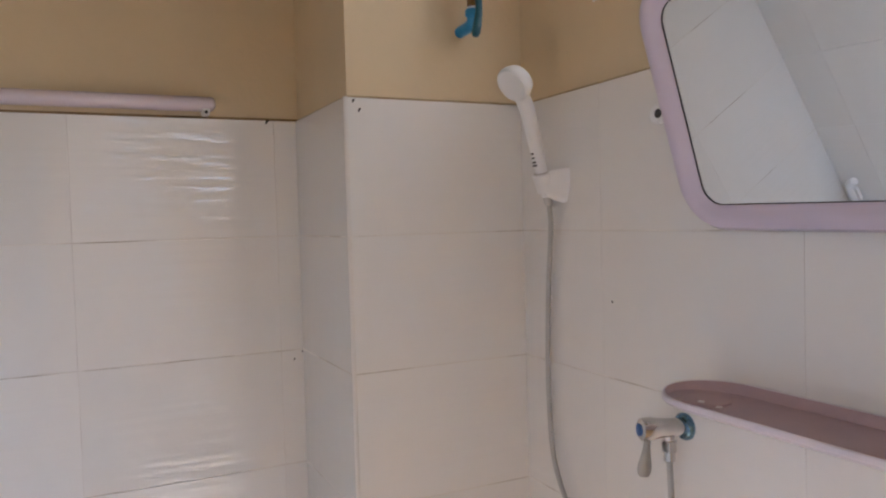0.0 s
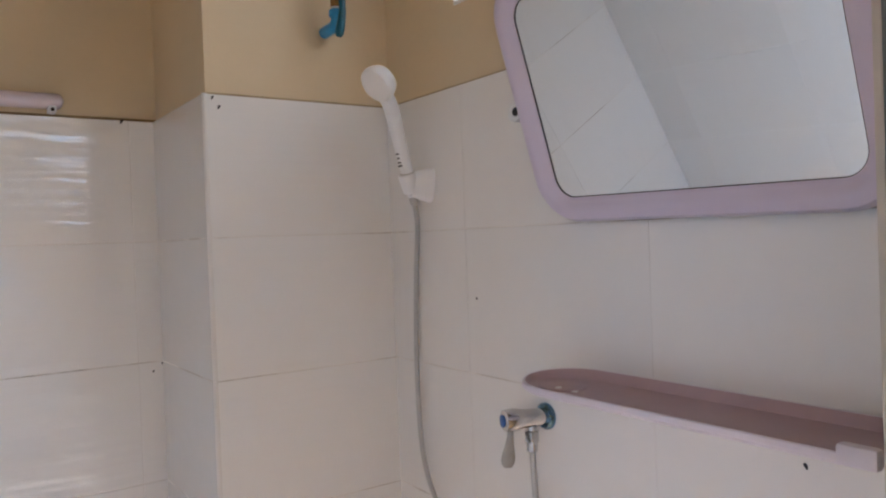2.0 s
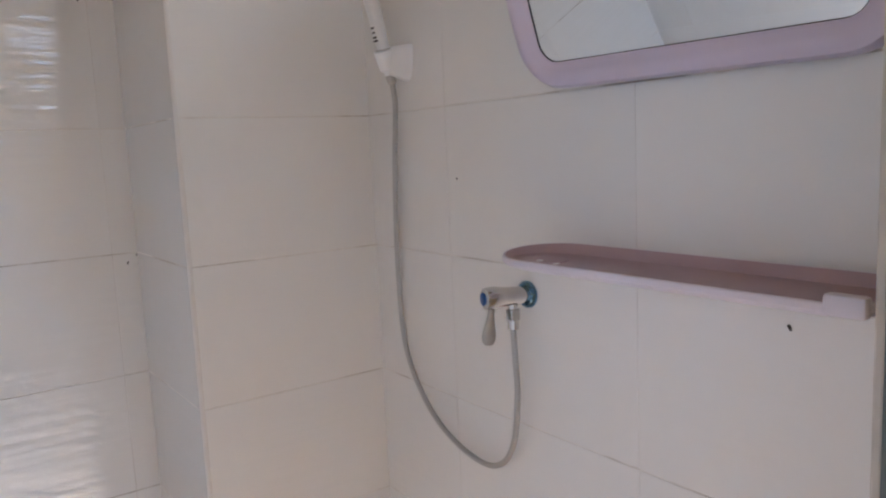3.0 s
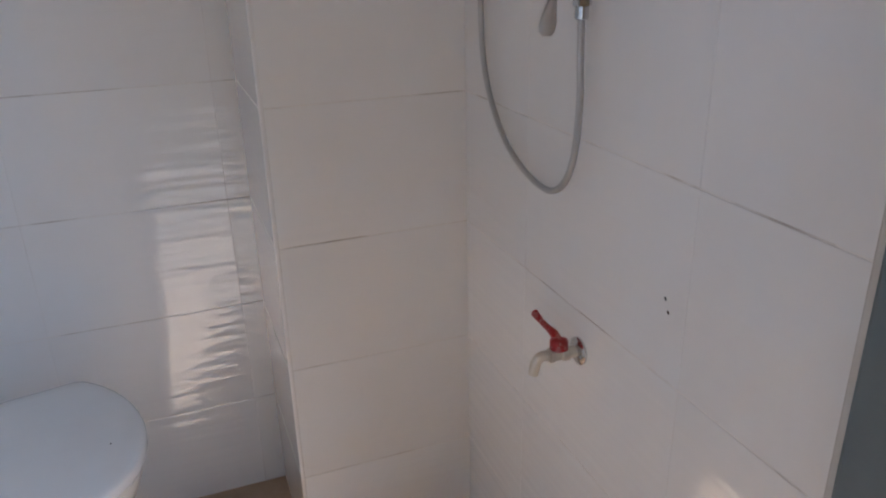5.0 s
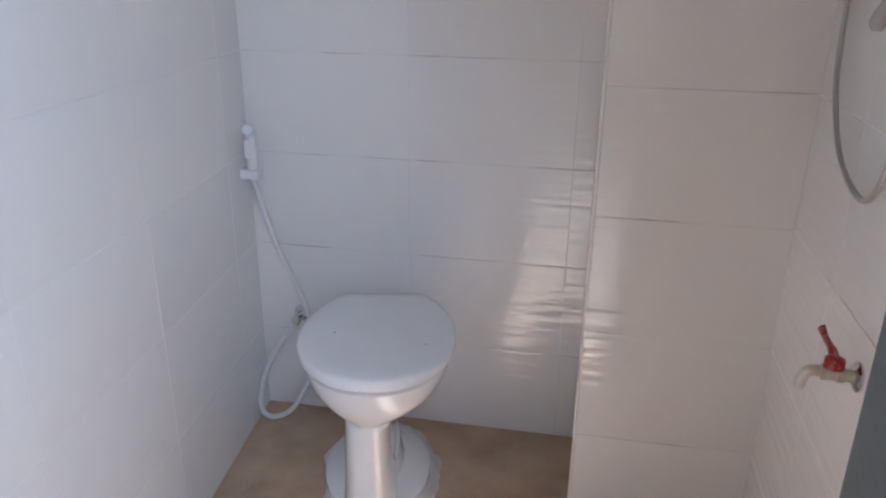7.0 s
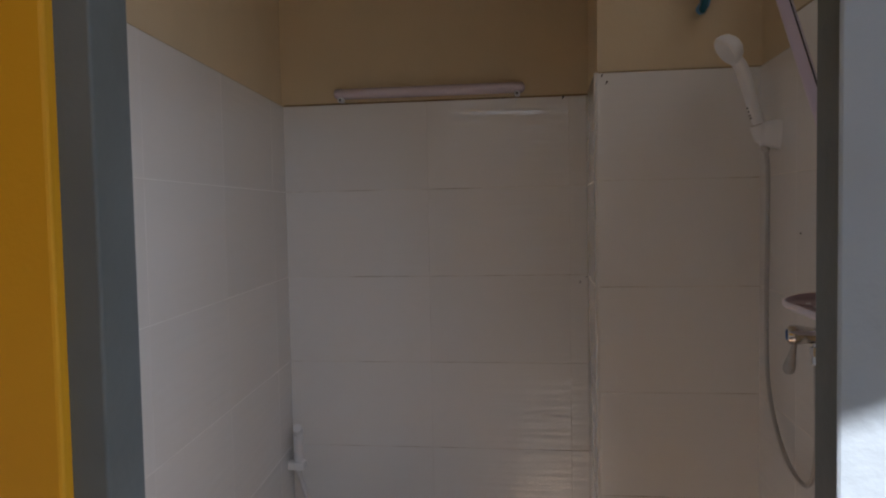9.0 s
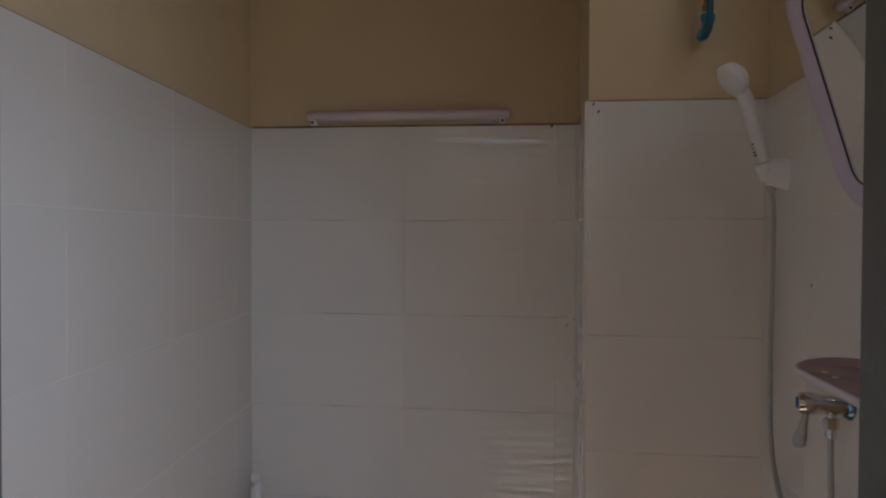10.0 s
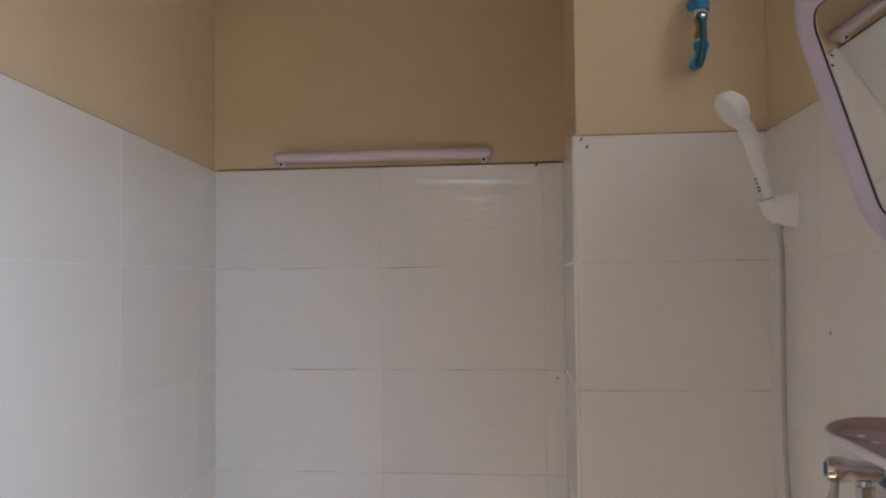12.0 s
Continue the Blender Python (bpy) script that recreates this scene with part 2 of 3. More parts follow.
def smooth_line(points, steps=8):
    """A Catmull-Rom line through the points."""
    p = [Vector(q) for q in points]
    p = [p[0] * 2 - p[1]] + p + [p[-1] * 2 - p[-2]]
    out = []
    for a, b, c, d in zip(p, p[1:], p[2:], p[3:]):
        for i in range(steps):
            t = i / steps
            out.append(0.5 * ((2 * b) + (c - a) * t + (2 * a - 5 * b + 4 * c - d) * t * t + (3 * b - a - 3 * c + d) * t ** 3))
    out.append(p[-2])
    return out


def sweep(line, radius, seg=12, bm=None, flat=1.0):
    """A tube along a line; radius is a number or one for each point."""
    bm = bm or bmesh.new()
    line = [Vector(q) for q in line]
    rad = radius if isinstance(radius, (list, tuple)) else [radius] * len(line)
    tangent = (line[1] - line[0]).normalized()
    side = tangent.orthogonal().normalized()
    rings = []
    for i, q in enumerate(line):
        t = (line[min(i + 1, len(line) - 1)] - line[max(i - 1, 0)]).normalized()
        side = (side - t * side.dot(t)).normalized()
        up = t.cross(side)
        rings.append([q + side * (math.cos(a) * rad[i]) + up * (math.sin(a) * rad[i] * flat) for a in [2 * math.pi * k / seg for k in range(seg)]])
    return loft(bm, rings)


def lathe(profile, origin, axis, seg=24, bm=None):
    """Rings along an axis: profile is rows of (distance along it, radius)."""
    o, ax = Vector(origin), Vector(axis).normalized()
    side = ax.orthogonal().normalized()
    up = ax.cross(side)
    rings = [[o + ax * d + (side * math.cos(a) + up * math.sin(a)) * r for a in [2 * math.pi * k / seg for k in range(seg)]] for d, r in profile]
    return loft(bm or bmesh.new(), rings)


def round_rect(w, h, r, n=8):
    out = []
    for cx, cy, a0 in ((w / 2 - r, h / 2 - r, 0), (-w / 2 + r, h / 2 - r, 90), (-w / 2 + r, -h / 2 + r, 180), (w / 2 - r, -h / 2 + r, 270)):
        for i in range(n + 1):
            a = radians(a0 + 90 * i / n)
            out.append((cx + r * math.cos(a), cy + r * math.sin(a)))
    return out


# ------------------------------------------------------------------ the shell
TOP = 1.745        # top of the tiles
ROW = 0.25
XL = -1.237        # face of the tiles on the wall beside the toilet, at the back wall
SKEW = 4.86        # that wall runs a little aslant
YB = 0.335         # back wall
COLX = -0.368      # column
YF = -1.031        # inner face of the front wall
CEIL_Z = 2.55
BED = 0.0006       # depth of the joints
BACK = 0.008       # how far the tiles stand proud of the paint
JX0, JX1 = -0.921, -0.240      # door opening
JY0, JY1 = -1.046, -1.114      # depth of the door frame
DOOR_H = 2.03
DADO_Z = 1.08     # top of the white part of the house front


def wall(name, boxes, material, label):
    bm = bmesh.new()
    for lo, hi in boxes:
        add_box(bm, lo, hi)
    return tagged(part(name, bm, material), label, "wall", kind="structure")


def bed(name, lo, hi, parent, material=None):
    part(name, box(lo, hi), material or GROUT, parent, "thin bed of grout between the tiles")


wall_right = wall("wall_east", [((BACK, -1.16, -0.02), (0.13, YB + 0.15, 1.886)), ((BACK, -1.16, 1.886), (0.13, -0.83, CEIL_Z)),
                                ((BACK, -0.227, 1.886), (0.13, YB + 0.15, CEIL_Z)), ((BACK, -0.83, 2.25), (0.13, -0.227, CEIL_Z))],
                  PAINT, "tan painted wall with a high window over white tiles")
wall_back = wall("wall_north", [((XL - BACK, YB + BACK, -0.02), (BACK - 0.001, YB + 0.15, CEIL_Z))], PAINT, "tan painted back wall over white glazed tiles")
wall_left = wall("wall_west", [((-0.14, -1.46, -0.02), (-BACK, 0.15, CEIL_Z))], PAINT, "tan painted side wall over white glazed tiles")
wall_left.matrix_world = pose(XL, YB, 0, 0, 0, SKEW)
column = wall("wall_column", [((COLX + BACK, BACK, -0.02), (BACK + 0.004, YB + BACK + 0.003, CEIL_Z - 0.003))], PAINT, "boxed corner column, cream paint over white tiles")
wall_front = wall("wall_south", [((XL - 0.2, -1.099, -0.02), (JX0 - 0.045, YF - 0.008, CEIL_Z)), ((JX1 + 0.016, JY0 + 0.002, -0.02), (BACK, YF - 0.008, CEIL_Z)), ((JX1 + 0.044, -1.12, -0.02), (BACK, JY0 + 0.003, DOOR_H + 0.049)),
                                 ((JX0 - 0.045, -1.12, DOOR_H + 0.05), (JX1 + 0.045, YF - 0.008, CEIL_Z))], PAINT, "front wall round the doorway")
bed("grout", (BED, YF, 0), (BACK + 0.001, BACK, TOP - 0.002), wall_right)
bed("grout", (XL - 0.003, YB + BED, 0), (0, YB + BACK + 0.001, TOP - 0.002), wall_back)
bed("grout", (-BACK - 0.001, -1.39, 0), (-BED, 0.004, TOP - 0.002), wall_left, GROUT_WHITE)
bed("grout", (COLX + BED, BED, 0), (0.001, YB + 0.004, TOP - 0.002), column)

floor = tagged(part("floor", box((XL - 0.05, JY1, -0.12), (0.02, YB + 0.02, 0.0)), CEMENT), "brown cement floor with pale water stains", "floor", kind="structure")
tagged(part("ceiling", box((XL - 0.3, -1.16, CEIL_Z), (0.13, YB + 0.15, CEIL_Z + 0.1)), CEIL), "plain tan ceiling", "ceiling", kind="structure")

# the outside: yard, painted house front, and an unseen eave
tagged(part("ground", box((-400, -400, -0.35), (400, 400, -0.10)), EARTH), "dark bare earth yard", "ground", kind="structure")
tagged(part("pavement", box((-2.1, -2.5, -0.098), (0.6, JY1 - 0.002, -0.02), 0.006), YARD), "concrete walk before the door", "pavement", kind="structure")
front = thing("facade", "yellow house front with a white painted lower part", "wall", "structure")
part("wall", box((-4.2, -1.130, DADO_Z), (JX0 - 0.038, -1.100, 2.9), 0.004), YELLOW, front, "bright yellow paint")
part("dado", box((-4.2, -1.142, -0.02), (JX0 - 0.016, JY1 - 0.001, DADO_Z - 0.001), 0.005), DADO, front, "white painted lower wall, a little proud")
part("wall", box((0.14, -1.145, DADO_Z), (3.2, -1.122, 2.9), 0.003), YELLOW, front, "bright yellow paint")
part("dado", box((0.14, -1.156, -0.02), (3.2, -1.122, DADO_Z), 0.004), DADO, front, "white painted lower wall, a little proud")
part("wall", box((JX0 - 0.036, -1.130, DOOR_H + 0.052), (0.14, -1.122, 2.9), 0.003), YELLOW, front, "bright yellow paint")
# eave and roof are out of view; their edges are set to cut the sun
tagged(part("eave", box((-4.4, -2.41, 2.75), (3.2, -1.146, 2.83), 0.01), DADO), "unseen white eave, added to end the sun patch on the floor", "roof", kind="structure")
tagged(part("shading_roof", box((-4.4, -5.2, 2.75), (0.12, -2.414, 2.83), 0.01), DADO), "unseen white roof before the doorway, added to bound the sun", "roof", kind="structure")

side = thing("porch_wall", "side wall of the porch, yellow over white", "wall", "structure")
part("wall", box((-2.12, -5.1, DADO_Z), (-2.0, -1.132, 2.748), 0.003), YELLOW, side, "bright yellow paint")
part("dado", box((-2.125, -5.1, -0.09), (-1.99, -1.144, DADO_Z), 0.004), DADO, side, "white painted lower wall")

# unseen wall, added so that the tiles don't mirror the bright horizon
tagged(part("sky_blocking_wall", box((-6.0, -5.45, -0.12), (6.0, -5.25, 2.6), 0.01), PAINT), "unseen tan wall added to keep the low sky out of the reflections", "wall", kind="structure")

# door frame and the leaf that stands open
door = thing("door_1", "grey painted door frame with its door standing open", "door", "structure")
part("jamb", box((JX0 - 0.044, JY1, 0), (JX0, JY0, DOOR_H), 0.003), FRAME, door, "grey painted jamb")
part("jamb", box((JX1, JY1, 0), (JX1 + 0.042, JY0, DOOR_H), 0.003), FRAME, door, "grey painted jamb")
part("head", box((JX0 - 0.044, JY1, DOOR_H), (JX1 + 0.042, JY0, DOOR_H + 0.045), 0.003), FRAME, door)
part("edge_strip", box((JX1 + 0.007, JY0 + 0.001, 0), (JX1 + 0.04, YF - 0.006, TOP), 0.002), EDGE, door, "white edge of the wall tiles beside the frame")
leaf = thing("leaf", "", at=pose(JX1 - 0.007, JY1 - 0.004, 0.012, 0, 0, -26))
leaf.parent = door
part("panel", box((0, 0, 0), (0.64, 0.036, 2.0), 0.004), LEAF, leaf, "glossy blue-grey painted door panel")
for hz in (0.25, 1.75):
    part("hinge", lathe([(0, 0.007), (0.09, 0.007)], (0.0, -0.004, hz), (0, 0, 1), 12), NICKEL, leaf, "small steel hinge", True)

# high window with ribbed panes
window = thing("window_1", "small high window with bright ribbed glass panes", "window", "structure")
WY0, WY1, WZ0, WZ1 = -0.83, -0.227, 1.886, 2.25
for lo, hi in (((0.0065, WY0, WZ0), (0.036, WY1, WZ0 + 0.007)), ((0.0065, WY0, WZ1 - 0.012), (0.036, WY1, WZ1)),
               ((0.0065, WY1 - 0.004, WZ0 + 0.007), (0.036, WY1, WZ1 - 0.012)), ((0.0065, WY0, WZ0 + 0.007), (0.036, WY0 + 0.012, WZ1 - 0.012))):
    part("window_frame", box(lo, hi, 0.002), WINFRAME, window)
PW = (WY1 - WY0 - 0.016 - 2 * 0.014) / 3
for i in range(3):
    y1 = WY1 - 0.004 - i * (PW + 0.014)
    bm = bmesh.new()
    k = 21
    rows = []
    for j in range(k * 6 + 1):
        y = y1 - PW * j / (k * 6)
        ripple = 0.0016 * abs(math.sin(math.pi * j / 6))
        rows.append([(0.018 - ripple, y, WZ0 + 0.007), (0.018 - ripple, y, WZ1 - 0.012), (0.023, y, WZ1 - 0.012), (0.023, y, WZ0 + 0.007)])
    loft(bm, rows)
    pane = part("pane", bm, RIBBED, window, "ribbed clear glass")
    pane.visible_shadow = False
    if i < 2:
        part("mullion", box((0.008, y1 - PW - 0.014, WZ0 + 0.007), (0.034, y1 - PW, WZ1 - 0.012), 0.002), WINFRAME, window)
tagged(part("backdrop", box((0.6, -3.0, 1.2), (0.61, 1.6, 4.0)), GLOW), "bright yard beyond the window", "backdrop", kind="structure")

# edge strip down the column
part("tile_trim", sweep([(COLX + 0.004, 0.004, 0.0), (COLX + 0.004, 0.004, TOP)], 0.0052, 10), TRIM, column, "rounded white edge strip", True)

# grimy line where the paint meets the tiles
for lo, hi in (((BACK - 0.0012, YF, TOP - 0.001), (BACK + 0.001, BACK, TOP + 0.0035)), ((COLX + BACK, BACK - 0.0012, TOP - 0.001), (BACK, BACK + 0.001, TOP + 0.0035))):
    part("caulk_line", box(lo, hi), GRIME_PALE, wall_right, "brownish caulk over the tiles")
part("caulk_line", box((XL, YB + BACK - 0.0012, TOP - 0.001), (COLX + BACK, YB + BACK + 0.001, TOP + 0.0045)), GRIME, wall_back, "grimy caulk over the tiles")
part("caulk_line", box((COLX + BACK - 0.0012, BACK, TOP - 0.001), (COLX + BACK + 0.001, YB + BACK, TOP + 0.003)), GRIME_PALE, column, "grimy caulk over the tiles")
part("caulk_line", box((-BACK - 0.001, -1.40, TOP - 0.001), (-BACK + 0.0012, BACK, TOP + 0.0035)), GRIME_PALE, wall_left, "grimy caulk over the tiles")

# ------------------------------------------------------------------ toilet
toilet = thing("toilet", "white ceramic pedestal toilet with a closed lid", "toilet", at=pose(-0.812, 0.02, 0, 0, 0, 12))


def seat_outline(w, front, back, cut, n=48, power=0.9):
    """Egg with a flattened back; front lies towards -y."""
    out = []
    for i in range(n):
        a = 2 * math.pi * i / n
        c, s = math.cos(a), math.sin(a)
        x = math.copysign(abs(c) ** power, c) * w / 2
        y = math.copysign(abs(s) ** min(1.0, power / 0.9), s) * (back if s > 0 else front)
        if s > 0:
            y = min(y, cut)
            x *= 1 - 0.10 * (s ** 2)
        out.append((x, y))
    return out


def rings_of(rows, n=48, shift=0.0, boxed=False):
    return [[(x + shift * (1 - min(1, max(0, (z - 0.25) / 0.09))), y + dy, z) for x, y in seat_outline(w, fr, bk, cut, n, 0.58 if boxed and z < 0.289 else 0.9)] for z, w, fr, bk, cut, dy in rows]


part("bowl", loft(bmesh.new(), rings_of([
    (0.002, 0.138, 0.205, 0.20, 0.19, 0.03), (0.02, 0.130, 0.200, 0.20, 0.19, 0.03), (0.06, 0.118, 0.196, 0.20, 0.18, 0.03),
    (0.14, 0.112, 0.194, 0.20, 0.18, 0.03), (0.27, 0.112, 0.194, 0.20, 0.18, 0.03), (0.285, 0.116, 0.192, 0.20, 0.18, 0.028), (0.292, 0.132, 0.186, 0.20, 0.18, 0.02), (0.299, 0.170, 0.180, 0.20, 0.18, 0.01),
    (0.311, 0.220, 0.180, 0.21, 0.19, 0.003), (0.327, 0.262, 0.184, 0.222, 0.192, -0.003), (0.346, 0.294, 0.190, 0.23, 0.194, -0.005), (0.366, 0.314, 0.194, 0.236, 0.195, -0.005), (0.385, 0.324, 0.196, 0.24, 0.195, -0.005), (0.393, 0.326, 0.196, 0.24, 0.195, -0.005),
    (0.397, 0.31, 0.185, 0.225, 0.19, -0.005)], shift=-0.022, boxed=True)), CERAMIC, toilet, "white glazed bowl and pedestal", True)
part("foot", loft(bmesh.new(), rings_of([(0.004, 0.262, 0.19, 0.18, 0.175, 0.08), (0.022, 0.260, 0.188, 0.18, 0.175, 0.08), (0.030, 0.235, 0.18, 0.17, 0.165, 0.08), (0.034, 0.18, 0.15, 0.15, 0.14, 0.08), (0.05, 0.13, 0.13, 0.15, 0.14, 0.07),
    (0.10, 0.11, 0.12, 0.15, 0.14, 0.06)], shift=-0.012)), CERAMIC, toilet, "flared foot on the floor", True)
part("seat", loft(bmesh.new(), rings_of([(0.397, 0.326, 0.193, 0.243, 0.196, 0), (0.400, 0.332, 0.197, 0.247, 0.199, 0), (0.408, 0.332, 0.197, 0.247, 0.199, 0), (0.411, 0.326, 0.193, 0.243, 0.196, 0)])), LIDPLASTIC, toilet, "", True)
part("lid", loft(bmesh.new(), rings_of([(0.4085, 0.344, 0.205, 0.251, 0.207, 0), (0.411, 0.350, 0.209, 0.256, 0.211, 0), (0.426, 0.351, 0.210, 0.256, 0.211, 0), (0.431, 0.346, 0.207, 0.252, 0.208, 0),
     (0.4345, 0.332, 0.198, 0.242, 0.199, 0), (0.4365, 0.29, 0.172, 0.21, 0.172, 0), (0.4372, 0.18, 0.11, 0.13, 0.11, 0), (0.4375, 0.06, 0.04, 0.045, 0.04, 0)])), LIDPLASTIC, toilet, "white plastic lid, closed", True)
for hx in (-0.07, 0.07):
    part("hinge", lathe([(-0.02, 0.008), (0.02, 0.008)], (hx, 0.205, 0.405), (1, 0, 0), 12), LIDPLASTIC, toilet, "", True)
bm = bmesh.new()
n = 64
outer, inner, top = [], [], []
for i in range(n):
    a = 2 * math.pi * i / n
    w = 0.030 + 0.024 * noise.noise(Vector((math.cos(a) * 2.2, math.sin(a) * 2.2, 1.7))) + 0.010 * noise.noise(Vector((math.cos(a) * 7, math.sin(a) * 7, 4.1)))
    c, s = math.cos(a), math.sin(a)
    outer.append((c * (0.122 + w), 0.07 + s * (0.182 + w), 0.001))
    top.append((c * (0.122 + w * 0.5), 0.07 + s * (0.182 + w * 0.5), 0.007))
    inner.append((c * 0.105, 0.07 + s * 0.14, 0.012))
loft(bm, [outer, top, inner])
part("cement_bead", bm, BEAD, toilet, "rough smear of white cement on the floor", True)

# ------------------------------------------------------------------ hand sprayer by the toilet
spray = thing("bidet_sprayer", "white plastic hand sprayer with its hose hung in the corner", "bidet sprayer")
SX, SY, SZ = -1.205, 0.285, 0.70
part("bracket", box((XL, SY - 0.018, SZ - 0.012), (SX + 0.020, SY + 0.016, SZ + 0.012), 0.004), WHITE, spray, "white wall bracket", True)
part("handle", lathe([(-0.02, 0.008), (0.0, 0.011), (0.02, 0.013), (0.05, 0.012), (0.075, 0.0135), (0.085, 0.012)], (SX, SY, SZ), (0.05, -0.05, 1), 16), WHITE, spray, "", True)
part("nozzle", sweep(smooth_line([(SX + 0.004, SY - 0.004, SZ + 0.082), (SX + 0.005, SY - 0.010, SZ + 0.105), (SX + 0.010, SY - 0.034, SZ + 0.118)], 5), 0.0125, 14), WHITE, spray, "", True)
part("trigger", box((SX - 0.006, SY - 0.026, SZ + 0.045), (SX + 0.006, SY - 0.016, SZ + 0.09), 0.002), WHITE, spray)
part("hose", sweep(smooth_line([(SX, SY, SZ - 0.015), (-1.180, 0.278, 0.60), (-1.148, 0.278, 0.50), (-1.098, 0.285, 0.37), (-1.070, 0.285, 0.25), (-1.085, 0.262, 0.13), (-1.125, 0.245, 0.050),
     (-1.170, 0.240, 0.018), (-1.207, 0.240, 0.020), (-1.222, 0.246, 0.060), (-1.203, 0.262, 0.150), (-1.165, 0.280, 0.225), (-1.125, 0.285, 0.278)], 8), 0.0075, 10), HOSE, spray, "white hose", True)
valve = thing("angle_valve", "small chrome angle valve on the tiles behind the toilet", "valve")
part("flange", lathe([(0, 0.022), (0.004, 0.022), (0.008, 0.014)], (-1.118, YB, 0.298), (0, -1, 0), 20), CHROME, valve, "", True)
part("body", lathe([(0.006, 0.010), (0.04, 0.010), (0.042, 0.013), (0.052, 0.013), (0.053, 0.007)], (-1.118, YB, 0.298), (0, -1, 0), 16), CHROME, valve, "", True)
part("outlet", lathe([(0, 0.009), (0.022, 0.009)], (-1.119, YB - 0.028, 0.296), (-0.3, -0.5, -0.8), 14), CHROME, valve, "", True)
part("knob", lathe([(0, 0.012), (0.012, 0.014), (0.016, 0.012)], (-1.104, YB - 0.03, 0.308), (0.8, -0.2, 0.4), 10), CHROME, valve, "", True)

# ------------------------------------------------------------------ shower
shower = thing("hand_shower", "white plastic hand shower on a wall bracket with a long hose", "shower")
HB, HN, HC = Vector((-0.034, -0.128, 1.585)), Vector((-0.076, -0.140, 1.722)), Vector((-0.104, -0.150, 1.756))
bm = bmesh.new()
rings = []
for x, y0, y1, z0, zt in ((0.0, -0.163, -0.112, 1.546, 1.607), (-0.012, -0.157, -0.113, 1.550, 1.606), (-0.026, -0.149, -0.114, 1.555, 1.604), (-0.036, -0.143, -0.115, 1.558, 1.602)):
    yc = -0.140 if x > -0.02 else -0.132
    ring = [(x, y1, zt), (x, y0 + 0.003, zt + 0.001), (x, y0, zt - 0.004)]
    ring += [(x, y0 + (yc - 0.005 - y0) * (1 - math.cos(q)), zt - 0.004 + (z0 - zt + 0.004) * math.sin(q)) for q in (0.35, 0.7, 1.05, 1.35, math.pi / 2)]
    ring += [(x, yc + 0.004, z0), (x, y1, zt - 0.030)]
    rings.append(ring)
loft(bm, rings)
part("bracket", bm, WHITE, shower, "white tapered wall bracket", True)
part("cradle", lathe([(-0.020, 0.0125), (-0.018, 0.0155), (0.014, 0.0185), (0.016, 0.0155)], HB, HN - HB, 18), WHITE, shower, "", True)
way = (HN - HB).normalized()
part("handle", sweep(smooth_line([HB - way * 0.028, HB + way * 0.02, HB + way * 0.07, HN - way * 0.01, HN + (HC - HN) * 0.45], 6), [0.0095 + 0.0045 * min(1, i / 18) for i in range(25)], 16), WHITE, shower, "", True)
part("ring", lathe([(0.016, 0.0148), (0.0178, 0.0148)], HB, way, 18), SATIN, shower, "thin silver ring", True)
face = Vector((-0.80, -0.14, -0.60)).normalized()
part("shower_head", lathe([(-0.025, 0.006), (-0.022, 0.018), (-0.014, 0.028), (-0.003, 0.0325), (0.004, 0.0335), (0.009, 0.0325), (0.0115, 0.030), (0.0105, 0.027), (0.0105, 0.010)], HC, face, 32), WHITE, shower, "", True)
side = way.cross(Vector((1, 0, 0))).normalized()
for k, (d, s) in enumerate(((0.030, 0.010), (0.036, 0.007), (0.044, 0.004), (0.052, 0.006))):
    c = HB + way * d + Vector((-0.0128, -0.002, 0.0))
    part("mark", box((c.x - 0.0012, c.y - s * 0.6, c.z - 0.0014), (c.x + 0.0012, c.y + s * 0.6, c.z + 0.0014), 0.0005), DARK, shower, "dark printed bar")
part("nut", lathe([(-0.044, 0.0070), (-0.041, 0.0085), (-0.030, 0.0088), (-0.027, 0.008)], HB, way, 12), SATIN, shower, "", True)
hose_line = [HB - way * 0.042, (-0.018, -0.124, 1.50), (-0.013, -0.106, 1.41), (-0.012, -0.097, 1.30), (-0.012, -0.095, 1.20), (-0.013, -0.104, 1.09), (-0.015, -0.134, 1.02), (-0.016, -0.192, 0.957),
             (-0.018, -0.262, 0.923), (-0.019, -0.340, 0.910), (-0.021, -0.392, 0.928), (-0.023, -0.424, 0.975), (-0.025, -0.437, 1.05), (-0.026, -0.436, 1.10), (-0.0255, -0.4325, 1.155)]
part("hose", sweep(smooth_line(hose_line, 10), 0.0047, 12), SHOWERHOSE, shower, "pale grey hose hanging in a loop", True)

mixer = thing("shower_tap", "chrome lever tap with a blue ring on the tiled wall", "tap")
TB, TD = Vector((0, -0.440, 1.203)), Vector((-1.0, 0.30, 0.0)).normalized()
part("flange", lathe([(0, 0.0205), (0.004, 0.0205), (0.009, 0.0165)], TB, (-1, 0, 0), 28), BLUESTEEL, mixer, "chrome flange with a blue sheen", True)
part("body", lathe([(0.004, 0.0125), (0.014, 0.0135), (0.030, 0.0140), (0.044, 0.0150), (0.052, 0.0172), (0.064, 0.0172), (0.070, 0.0160), (0.072, 0.0125)], TB, TD, 24), CHROME, mixer, "", True)
part("cap", lathe([(0.0715, 0.0095), (0.0745, 0.0095), (0.0755, 0.007)], TB, TD, 20), BLUECAP, mixer, "blue end cap", True)
lv = TB + TD * 0.060
bm = bmesh.new()
across = Vector((0.85, -0.5, 0)).normalized()
through_it = Vector((0, 0, 1)).cross(across)
rings = []
